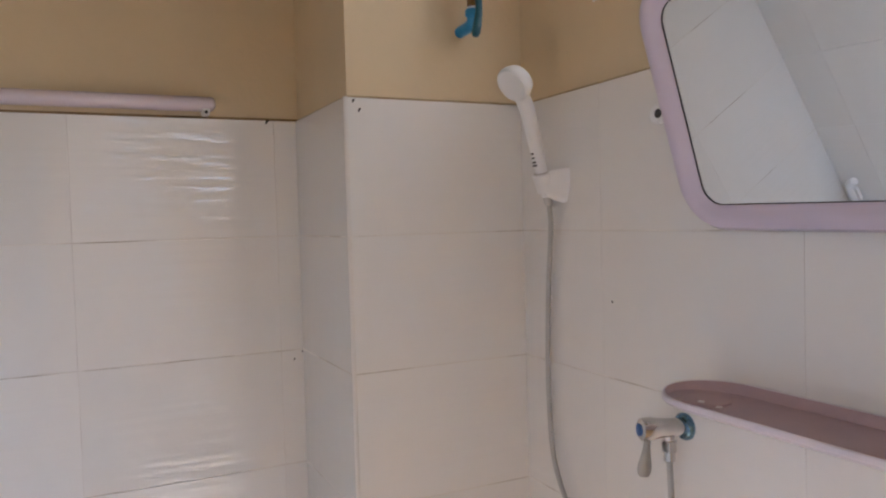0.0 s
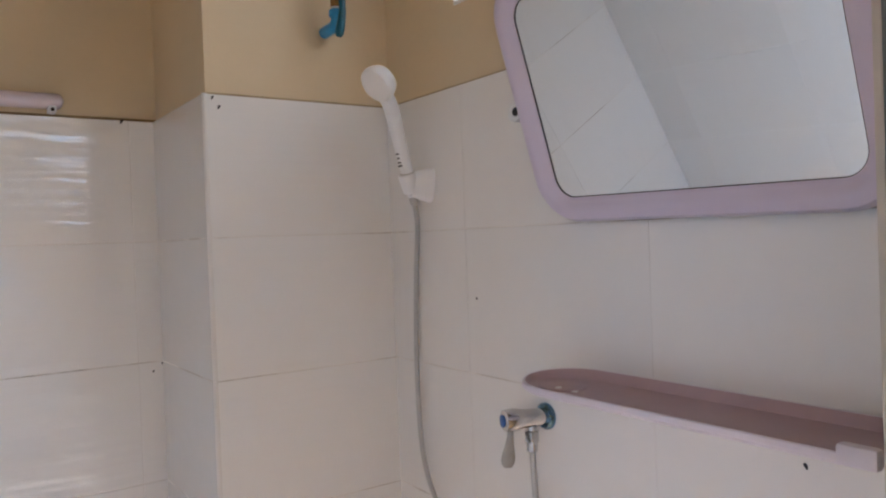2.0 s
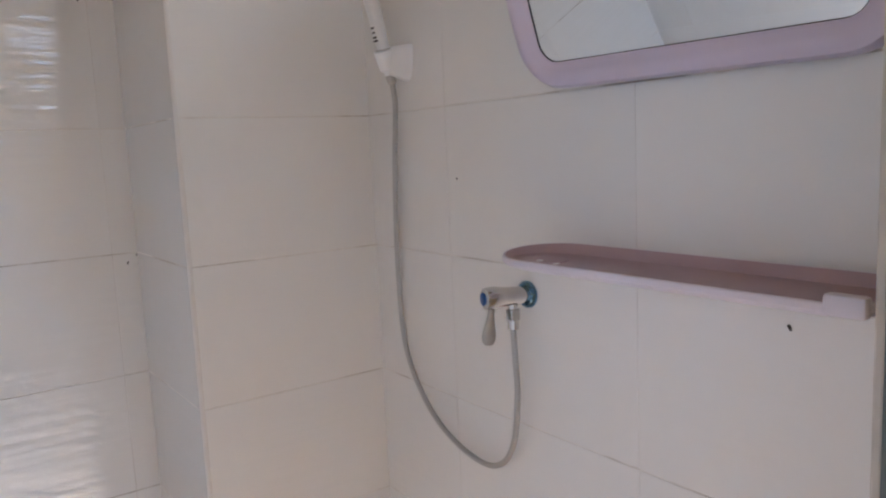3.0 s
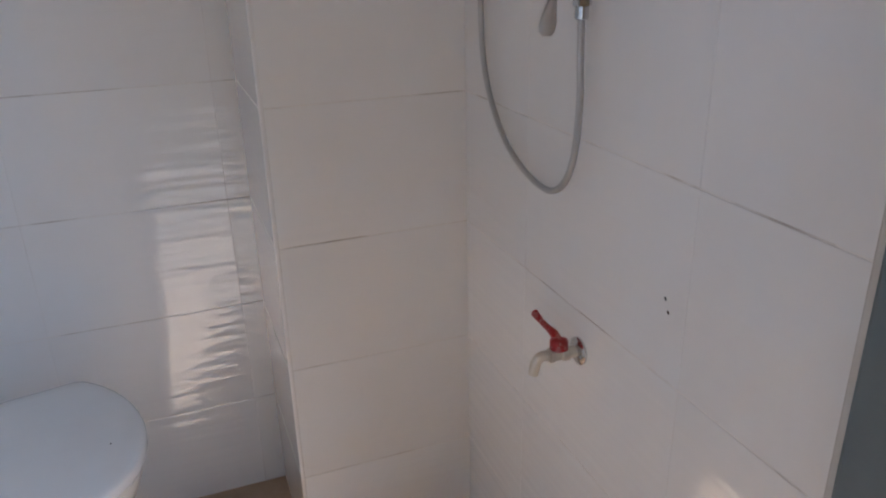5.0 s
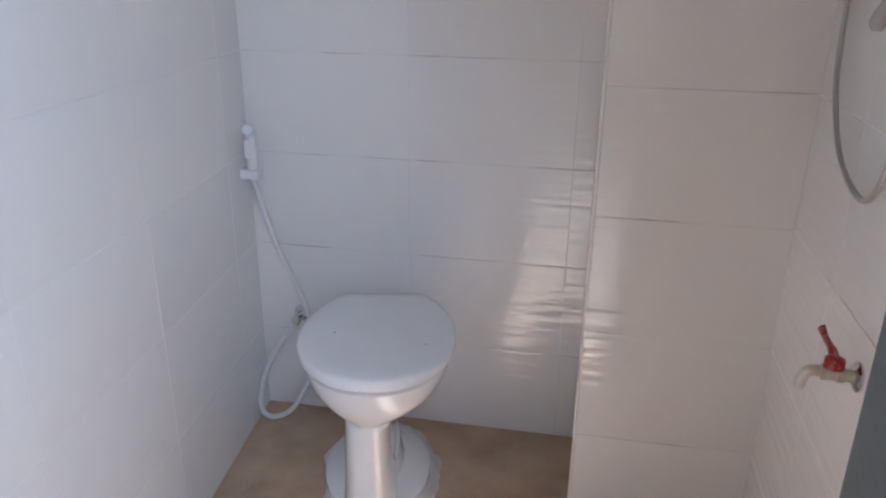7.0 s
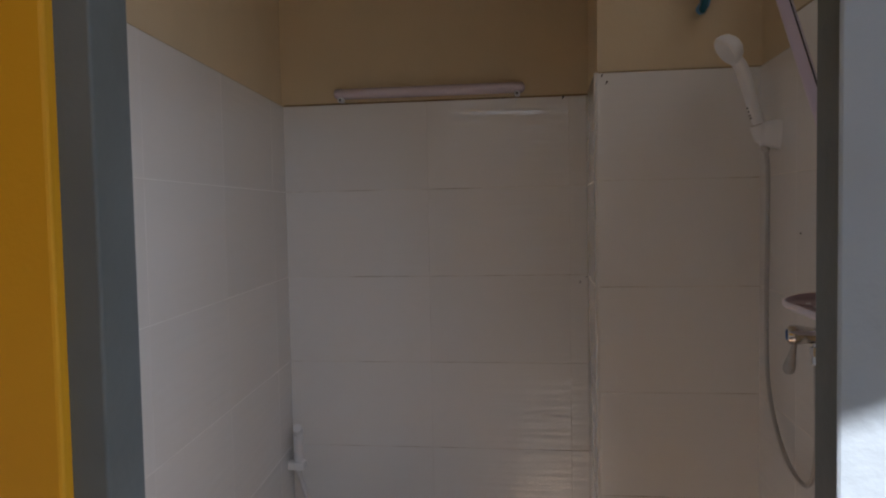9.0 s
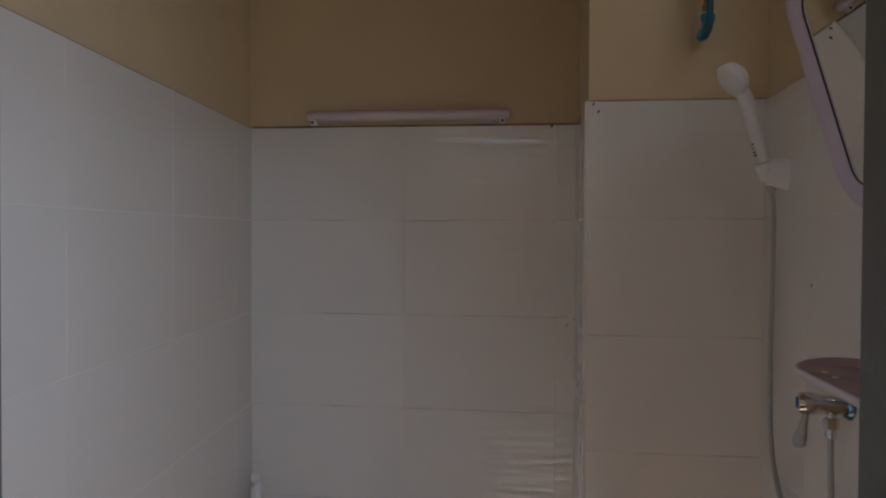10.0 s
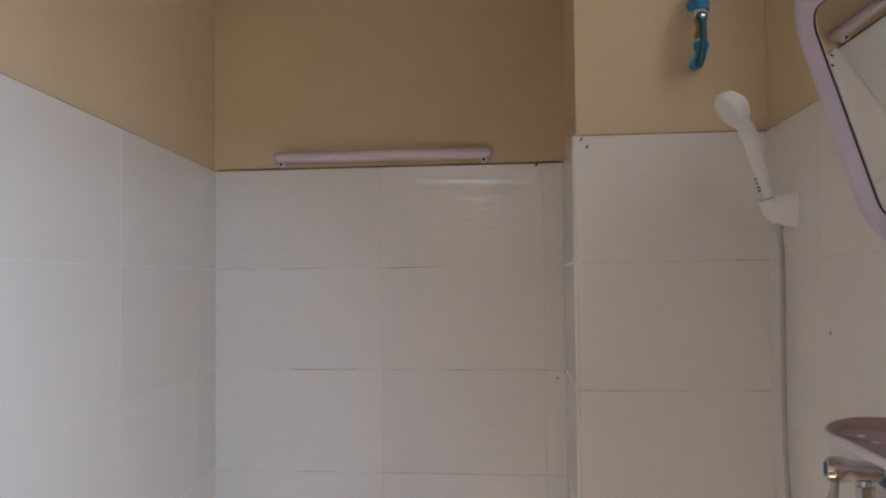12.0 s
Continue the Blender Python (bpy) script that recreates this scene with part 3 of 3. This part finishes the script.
for dz, w, t, lean in ((-0.012, 0.0050, 0.0045, 0.0), (-0.024, 0.0050, 0.0035, -0.003), (-0.036, 0.0068, 0.0028, -0.006), (-0.046, 0.0092, 0.0024, -0.009), (-0.055, 0.0106, 0.0022, -0.011), (-0.063, 0.0094, 0.0020, -0.012), (-0.068, 0.0055, 0.0016, -0.012)):
    c = lv + Vector((lean, lean * 0.4, dz))
    rings.append([c + across * (w * math.cos(a)) + through_it * (t * math.sin(a)) for a in [2 * math.pi * k / 16 for k in range(16)]])
loft(bm, rings)
part("lever", bm, LEVER, mixer, "dull paddle lever hanging down", True)
oc = TB + TD * 0.026
part("outlet", lathe([(0.010, 0.0075), (0.020, 0.0075)], oc, (0, 0, -1), 16), CHROME, mixer, "", True)
part("nut", lathe([(0.0195, 0.0105), (0.020, 0.0118), (0.035, 0.0118), (0.0355, 0.0105)], oc, (0, 0, -1), 6), CHROME, mixer, "hexagonal chrome nut")
part("spigot", lathe([(0.0355, 0.0085), (0.050, 0.0085), (0.051, 0.007)], oc, (0, 0, -1), 16), CHROME, mixer, "", True)

# ------------------------------------------------------------------ red tap
bib = thing("bib_tap", "dull metal water tap with a red lever handle", "tap")
RB = Vector((0, -0.427, 0.684))
RD = Vector((-1, 0.10, 0)).normalized()
part("flange", lathe([(0, 0.021), (0.003, 0.021), (0.007, 0.014)], RB, (-1, 0, 0), 24), CHROME, bib, "chrome wall flange", True)
part("body", lathe([(0.0, 0.009), (0.018, 0.009), (0.0185, 0.0115), (0.028, 0.0115), (0.030, 0.0095), (0.040, 0.010), (0.042, 0.0115), (0.048, 0.0115), (0.050, 0.008)], RB, RD, 12), NICKEL, bib, "", True)
part("spout", sweep(smooth_line([RB + RD * 0.045, RB + RD * 0.060, RB + RD * 0.068 + Vector((0, 0, -0.009)), RB + RD * 0.072 + Vector((0, 0, -0.027))], 6), 0.0078, 14), NICKEL, bib, "", True)
part("stem", lathe([(0.006, 0.008), (0.016, 0.008)], RB + RD * 0.033, (0, 0, 1), 14), NICKEL, bib, "", True)
rh = RB + RD * 0.033 + Vector((0, 0, 0.016))
part("handle_hub", lathe([(-0.010, 0.0100), (-0.008, 0.0135), (0.006, 0.0135), (0.009, 0.0110), (0.011, 0.004)], rh, (0.1, 0.25, 1), 16), RED, bib, "", True)
part("lever", sweep([rh + Vector((0, 0.004, 0.004)), rh + Vector((0.0, 0.016, 0.010)), rh + Vector((0.001, 0.032, 0.009)), rh + Vector((0.001, 0.054, 0.010)), rh + Vector((0.001, 0.070, 0.012)), rh + Vector((0.001, 0.079, 0.014)), rh + Vector((0.001, 0.083, 0.014))],
     [0.0078, 0.0068, 0.0052, 0.0046, 0.0056, 0.0062, 0.0030], 12, flat=0.75), RED, bib, "chipped red enamel lever", True)

# ------------------------------------------------------------------ blue pipe with a ball valve on the column
pipe = thing("water_pipe", "blue plastic pipe stub with a brass ball valve on the column", "pipe")
PX, PY = -0.128, -0.047
part("elbow", sweep(smooth_line([(PX, 0.010, 1.997), (PX, -0.020, 1.999), (PX, -0.038, 1.996), (PX, PY, 1.980)], 6), [0.0128] * 7 + [0.0145] * 6 + [0.0155] * 6, 16), BLUE, pipe, "blue upper elbow", True)
part("socket", lathe([(0, 0.0155), (0.003, 0.0170), (0.016, 0.0170), (0.017, 0.013)], (PX, PY, 1.985), (0, 0, -1), 18), BLUE, pipe, "", True)
part("union", lathe([(0, 0.0115), (0.010, 0.0115)], (PX, PY, 1.968), (0, 0, -1), 16), WHITE, pipe, "", True)
part("valve_body", lathe([(0, 0.009), (0.004, 0.0115), (0.014, 0.0115), (0.018, 0.0085), (0.028, 0.0085), (0.032, 0.0115), (0.044, 0.0115), (0.0445, 0.010), (0.048, 0.010)], (PX, PY, 1.959), (0, 0, -1), 8), BRASS, pipe, "worn brass ball valve")
part("ring", lathe([(0, 0.0105), (0.007, 0.0105)], (PX, PY, 1.913), (0, 0, -1), 16), WHITE, pipe, "", True)
part("socket", lathe([(0, 0.012), (0.002, 0.0145), (0.012, 0.0145), (0.015, 0.0115), (0.020, 0.0110)], (PX, PY, 1.909), (0, 0, -1), 16), BLUE, pipe, "", True)
part("elbow", sweep(smooth_line([(PX, PY, 1.895), (PX, PY + 0.003, 1.887), (PX, PY + 0.012, 1.881), (PX, 0.010, 1.879)], 6), 0.0108, 14), BLUE, pipe, "blue lower elbow", True)
LP = Vector((PX - 0.004, PY - 0.020, 1.948))
part("bolt", lathe([(-0.014, 0.005), (0.008, 0.005), (0.0081, 0.0060), (0.013, 0.0058), (0.014, 0.003)], LP, (0, -1, 0), 12), CHROME, pipe, "steel nut that holds the lever", True)
bm = lathe([(0.002, 0.0095), (0.0030, 0.0108), (0.0075, 0.0108), (0.0085, 0.0095)], LP, (0, -1, 0), 18)
sweep([LP + Vector((0.0, -0.005, -0.004)), LP + Vector((0.002, -0.006, -0.022)), LP + Vector((0.001, -0.009, -0.050)), LP + Vector((-0.005, -0.012, -0.078)), LP + Vector((-0.009, -0.013, -0.091)), LP + Vector((-0.010, -0.013, -0.098))],
      [0.0075, 0.0068, 0.0064, 0.0080, 0.0084, 0.005], 12, bm)
part("lever", bm, TEAL, pipe, "teal lever pointing down", True)

# ------------------------------------------------------------------ mirror
TILT = 17.2
mirror = thing("wall_mirror", "mauve plastic framed mirror hung tilting forward from the wall", "mirror")
GW, GH, GR = 0.432, 0.282, 0.032
# local u runs away from the door along the wall, v up the tilted glass, w out of it
MO = Vector((-0.027, -0.512, 1.5275))
MU, MV = Vector((0, -1, -0.014)).normalized(), Vector((-math.sin(radians(TILT)), 0, math.cos(radians(TILT))))
MW = Vector((-math.cos(radians(TILT)), 0, -math.sin(radians(TILT))))
MC = MO + MU * (GW / 2) + MV * (GH / 2)


def on_mirror(u, v, w):
    return MC + MU * u + MV * v + MW * w


def mirror_ring(grow, w):
    return [on_mirror(u, v if v > 0 or grow < 0.005 else v + (grow - 0.005) * 0.08, w) for u, v in round_rect(GW + 2 * grow, GH + 2 * grow, GR + grow, 8)]


bm = bmesh.new()
loft(bm, [mirror_ring(g, w) for g, w in ((-0.003, -0.004), (-0.003, 0.001), (0.001, 0.004), (0.004, 0.0045), (0.008, 0.008), (0.017, 0.011), (0.028, 0.009), (0.034, 0.002), (0.036, -0.008), (0.033, -0.012), (-0.003, -0.012))], cap=False)
part("frame", bm, MAUVE, mirror, "mauve plastic frame with rounded corners", True)
bm = bmesh.new()
loft(bm, [mirror_ring(0.0, -0.003), mirror_ring(0.0, -0.0005)])
part("glass", bm, MIRROR, mirror, "silvered mirror glass")
bm = bmesh.new()
loft(bm, [mirror_ring(-0.0038, -0.0004), mirror_ring(-0.0038, 0.0008), mirror_ring(-0.0028, 0.0008), mirror_ring(-0.0028, -0.0004)], cap=False)
part("seam", bm, DARK, mirror, "dark gap round the glass")
bm = bmesh.new()
loft(bm, [mirror_ring(0.024, -0.0125), mirror_ring(0.024, -0.010)])
part("backing", bm, MAUVE, mirror)
part("hook", sweep([on_mirror(0, GH / 2 - 0.03, -0.012), (-0.004, -0.725, 1.80)], 0.003, 8), CHROME, mirror, "wire hook behind the mirror", True)
plug = thing("wall_plug", "small white round plug with a dark hole in the tiles", "plug")
part("cap", lathe([(0, 0.015), (0.010, 0.0145), (0.0125, 0.011)], (0, -0.400, 1.671), (-1, 0, 0), 20), WHITE, plug, "", True)
part("hole", lathe([(0.0115, 0.007), (0.0131, 0.007)], (0, -0.406, 1.671), (-1, 0, 0), 14), DARK, plug)

# ------------------------------------------------------------------ shelf
shelf = thing("wall_shelf", "mauve plastic bathroom shelf with a raised rim on the tiled wall", "shelf")


def shelf_outline(grow, n=20):
    """From the wall round the elliptic end and along the front, back to the wall."""
    y0, y1, d = -0.477 + grow, -0.977 - grow, 0.116 + grow
    xb = -0.002 + min(0.0, grow)
    a, b = (d + xb) / 2, 0.085
    out = []
    for i in range(n + 1):
        w = math.pi * i / n
        out.append((xb - a + a * math.cos(w), y0 - b + b * math.sin(w)))
    for i in range(9):
        w = radians(90 * i / 8)
        out.append((-(d - 0.03) - 0.03 * math.cos(w), y1 + 0.03 - 0.03 * math.sin(w)))
    out.append((xb, y1))
    return out


def shelf_ring(grow, z, rise=0.0):
    """The rim climbs towards the wall."""
    return [(x, y, z + rise * max(0.0, 1 + x / 0.10)) for x, y in shelf_outline(grow)]


bm = bmesh.new()
loft(bm, [shelf_ring(*row) for row in ((-0.020, 1.2640), (-0.009, 1.2645), (-0.003, 1.2665), (0.0005, 1.2710, 0.003), (0.0, 1.2770, 0.009), (-0.0015, 1.2785, 0.010), (-0.004, 1.2775, 0.010), (-0.005, 1.2670))])
part("tray", bm, SHELF, shelf, "pale lavender outer shell", True)
# inner surface and soap rest in a darker mauve than the shell
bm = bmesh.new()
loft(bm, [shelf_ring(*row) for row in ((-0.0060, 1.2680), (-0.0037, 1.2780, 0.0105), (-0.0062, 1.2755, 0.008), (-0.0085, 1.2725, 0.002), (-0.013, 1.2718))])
part("tray_lining", bm, TRAYFLOOR, shelf, "darker mauve inner surface", True)
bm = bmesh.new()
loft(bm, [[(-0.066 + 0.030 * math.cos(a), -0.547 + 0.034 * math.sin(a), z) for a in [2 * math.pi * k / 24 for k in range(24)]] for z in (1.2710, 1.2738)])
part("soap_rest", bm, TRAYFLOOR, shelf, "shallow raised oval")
# no real holes: white discs stand in for the brightness seen through them
for hx, hy in ((-0.080, -0.553), (-0.076, -0.579)):
    part("drain_glint", lathe([(0.0, 0.0048), (0.0012, 0.0040)], (hx, hy, 1.2738 if hy > -0.567 else 1.2719), (0, 0, 1), 14), WHITE, shelf, "white disc for the glint in a small drain hole")
part("end_stop", box((-0.1185, -0.979, 1.267), (-0.104, -0.942, 1.287), 0.004), SHELF, shelf, "", True)
tab = part("mounting_tab", box((-0.004, -0.619, 1.240), (-0.0005, -0.593, 1.267), 0.001), WHITE, shelf, "clear tab with a screw below the shelf")
part("screw", lathe([(0.0035, 0.0035), (0.005, 0.0035)], (0, -0.601, 1.257), (-1, 0, 0), 10), DARK, tab)
part("slot", box((-0.0045, -0.6196, 1.240), (-0.0005, -0.619, 1.259)), DARK, tab)

# ------------------------------------------------------------------ batten lamp
lamp = thing("batten_lamp", "unlit slim pale mauve tube lamp on the wall over the tiles", "lamp")
LX0, LX1, LZ = -1.084, -0.535, 1.7735
bm = bmesh.new()
rings = []
for e in range(-6, 7):
    w = math.sin(abs(e) / 6 * math.pi / 2)
    k = max(0.25, math.sqrt(max(0.0, 1 - w * w)))
    x = (LX0 + 0.014 - 0.014 * w) if e < 0 else (LX1 - 0.014 + 0.014 * w)
    if e == 0:
        continue
    rings.append([(x, YB + BACK - 0.003 - 0.031 * k * max(0.0, math.sin(a)) ** 0.8, LZ + 0.0155 * k * math.cos(a)) for a in [math.pi * i / 14 for i in range(15)]])
loft(bm, rings)
part("cover", bm, LAMPCOVER, lamp, "pale mauve rounded plastic cover", True)
part("base", box((LX0 + 0.010, YB - 0.002, LZ - 0.0125), (LX1 - 0.010, YB + BACK, LZ + 0.0125), 0.001), WHITE, lamp)
for x in (LX0 + 0.022, LX1 - 0.022):
    clip = part("clip", box((x - 0.0075, YB - 0.018, LZ - 0.025), (x + 0.0075, YB + BACK, LZ - 0.010), 0.003), WHITE, lamp, "small pale clip with a screw")
    part("screw", lathe([(0, 0.0036), (0.0015, 0.0036)], (x, YB - 0.018, LZ - 0.0185), (0, -1, 0), 10), DARK, clip)

# ------------------------------------------------------------------ floor drain
drain = thing("floor_drain", "small round steel floor drain in the corner", "drain")
part("rim", lathe([(0, 0.050), (0.003, 0.050), (0.0045, 0.044), (0.003, 0.040)], (-0.168, -0.058, 0.0), (0, 0, 1), 28), CHROME, drain, "", True)
for k in range(8):
    a = 2 * math.pi * k / 8
    part("slot", lathe([(0.0045, 0.006), (0.0062, 0.006)], (-0.168 + 0.026 * math.cos(a), -0.058 + 0.026 * math.sin(a), 0), (0, 0, 1), 8), DARK, drain)

# ------------------------------------------------------------------ small marks on the tiles
SPOTS = (((-0.001, -0.849, 1.220), 0.0035, "x"), ((-0.001, -0.609, 0.850), 0.0022, "x"), ((-0.001, -0.616, 0.835), 0.0022, "x"), ((-0.340, -0.001, 1.722), 0.004, "y"), ((-0.351, -0.001, 1.738), 0.0035, "y"),
         ((-0.388, YB - 0.001, 1.225), 0.003, "y"), ((-0.37, YB - 0.001, 1.24), 0.0022, "y"), ((-0.430, YB - 0.001, 1.741), 0.005, "y"), ((-0.001, -0.275, 1.375), 0.0022, "x"), ((-0.900, -0.012, 0.4371), 0.0022, "z"), ((-0.693, -0.020, 0.4371), 0.0022, "z"))
for (x, y, z), r, axis in SPOTS:
    d = {"x": Vector((-1, 0, 0)), "y": Vector((0, -1, 0)), "z": Vector((0, 0, 1))}[axis]
    rise = Vector((0, 1, 0)) if axis == "z" else Vector((0, 0, 1))
    bm = bmesh.new()
    side = Vector((0, 1, 0)) if axis == "x" else Vector((1, 0, 0))
    ring = [Vector((x, y, z)) + side * (r * 0.55 * math.cos(a) * (1 + 0.3 * math.sin(3 * a)) + 0.4 * r * math.sin(a)) + rise * (r * math.sin(a)) for a in [2 * math.pi * k / 12 for k in range(12)]]
    loft(bm, [[p - d * 0.0009 for p in ring], [p + d * 0.0004 for p in ring]])
    tagged(part("spot", bm, DARK), "tiny dark speck on the white toilet lid" if axis == "z" else "tiny dark speck of dirt on the white tiles", "stain", group="specks on the tiles")

# ------------------------------------------------------------------ the tiles
GAP, GAP_UP = 0.0021, 0.0003    # lying and upright joints
E = 0.0008                      # the last tile runs into the corner
tile_meshes = {}


def tile_mesh(w, h, material):
    """One tile: width along x, height along z, its face at y = 0 towards -y."""
    key = (round(w, 4), round(h, 4), material.name)
    if key not in tile_meshes:
        bm = bmesh.new()
        c = 0.0008
        loft(bm, [[(a * (w / 2 - d), y, b * (h / 2 - d)) for a, b in ((-1, -1), (1, -1), (1, 1), (-1, 1))] for d, y in ((0, 0.008), (0, c), (c * 0.35, c * 0.3), (c, 0))])
        bmesh.ops.recalc_face_normals(bm, faces=bm.faces)
        me = bpy.data.meshes.new("tile")
        bm.to_mesh(me)
        bm.free()
        me.materials.append(material)
        tile_meshes[key] = me
    return tile_meshes[key]


tile_rnd = random.Random(11)


def tile_wall(parent, lines, place, turn, material=TILE):
    """Rows of tiles between the upright joints in lines; place(s, z) gives a spot on the wall."""
    zs = [TOP - ROW * k for k in range(7)] + [0.0]
    for z1, z0 in zip(zs, zs[1:]):
        for s0, s1 in zip(lines, lines[1:]):
            ob = new("tile", tile_mesh(s1 - s0 - GAP_UP, z1 - z0 - GAP, material))
            q = place((s0 + s1) / 2, (z0 + z1) / 2)
            ob.parent = parent
            ob.matrix_world = pose(*q, tile_rnd.uniform(-0.06, 0.06), 0, turn + tile_rnd.uniform(-0.06, 0.06))


tile_wall(wall_right, (YF, -0.646, -0.248, E), lambda u, z: (0.0, u, z), -90, TILE_SMOOTH)
tile_wall(wall_left, (-1.39, -1.34, -0.94, -0.54, -0.14, E), lambda u, z: wall_left.matrix_world @ Vector((0.0, u, z)), 90 + SKEW, TILE_SMOOTH)
tile_wall(wall_back, (XL - E, -0.815, -0.416, COLX + E), lambda u, z: (u, YB, z), 0)
tile_wall(column, (COLX + 0.004, E), lambda u, z: (u, 0.0, z), 0)
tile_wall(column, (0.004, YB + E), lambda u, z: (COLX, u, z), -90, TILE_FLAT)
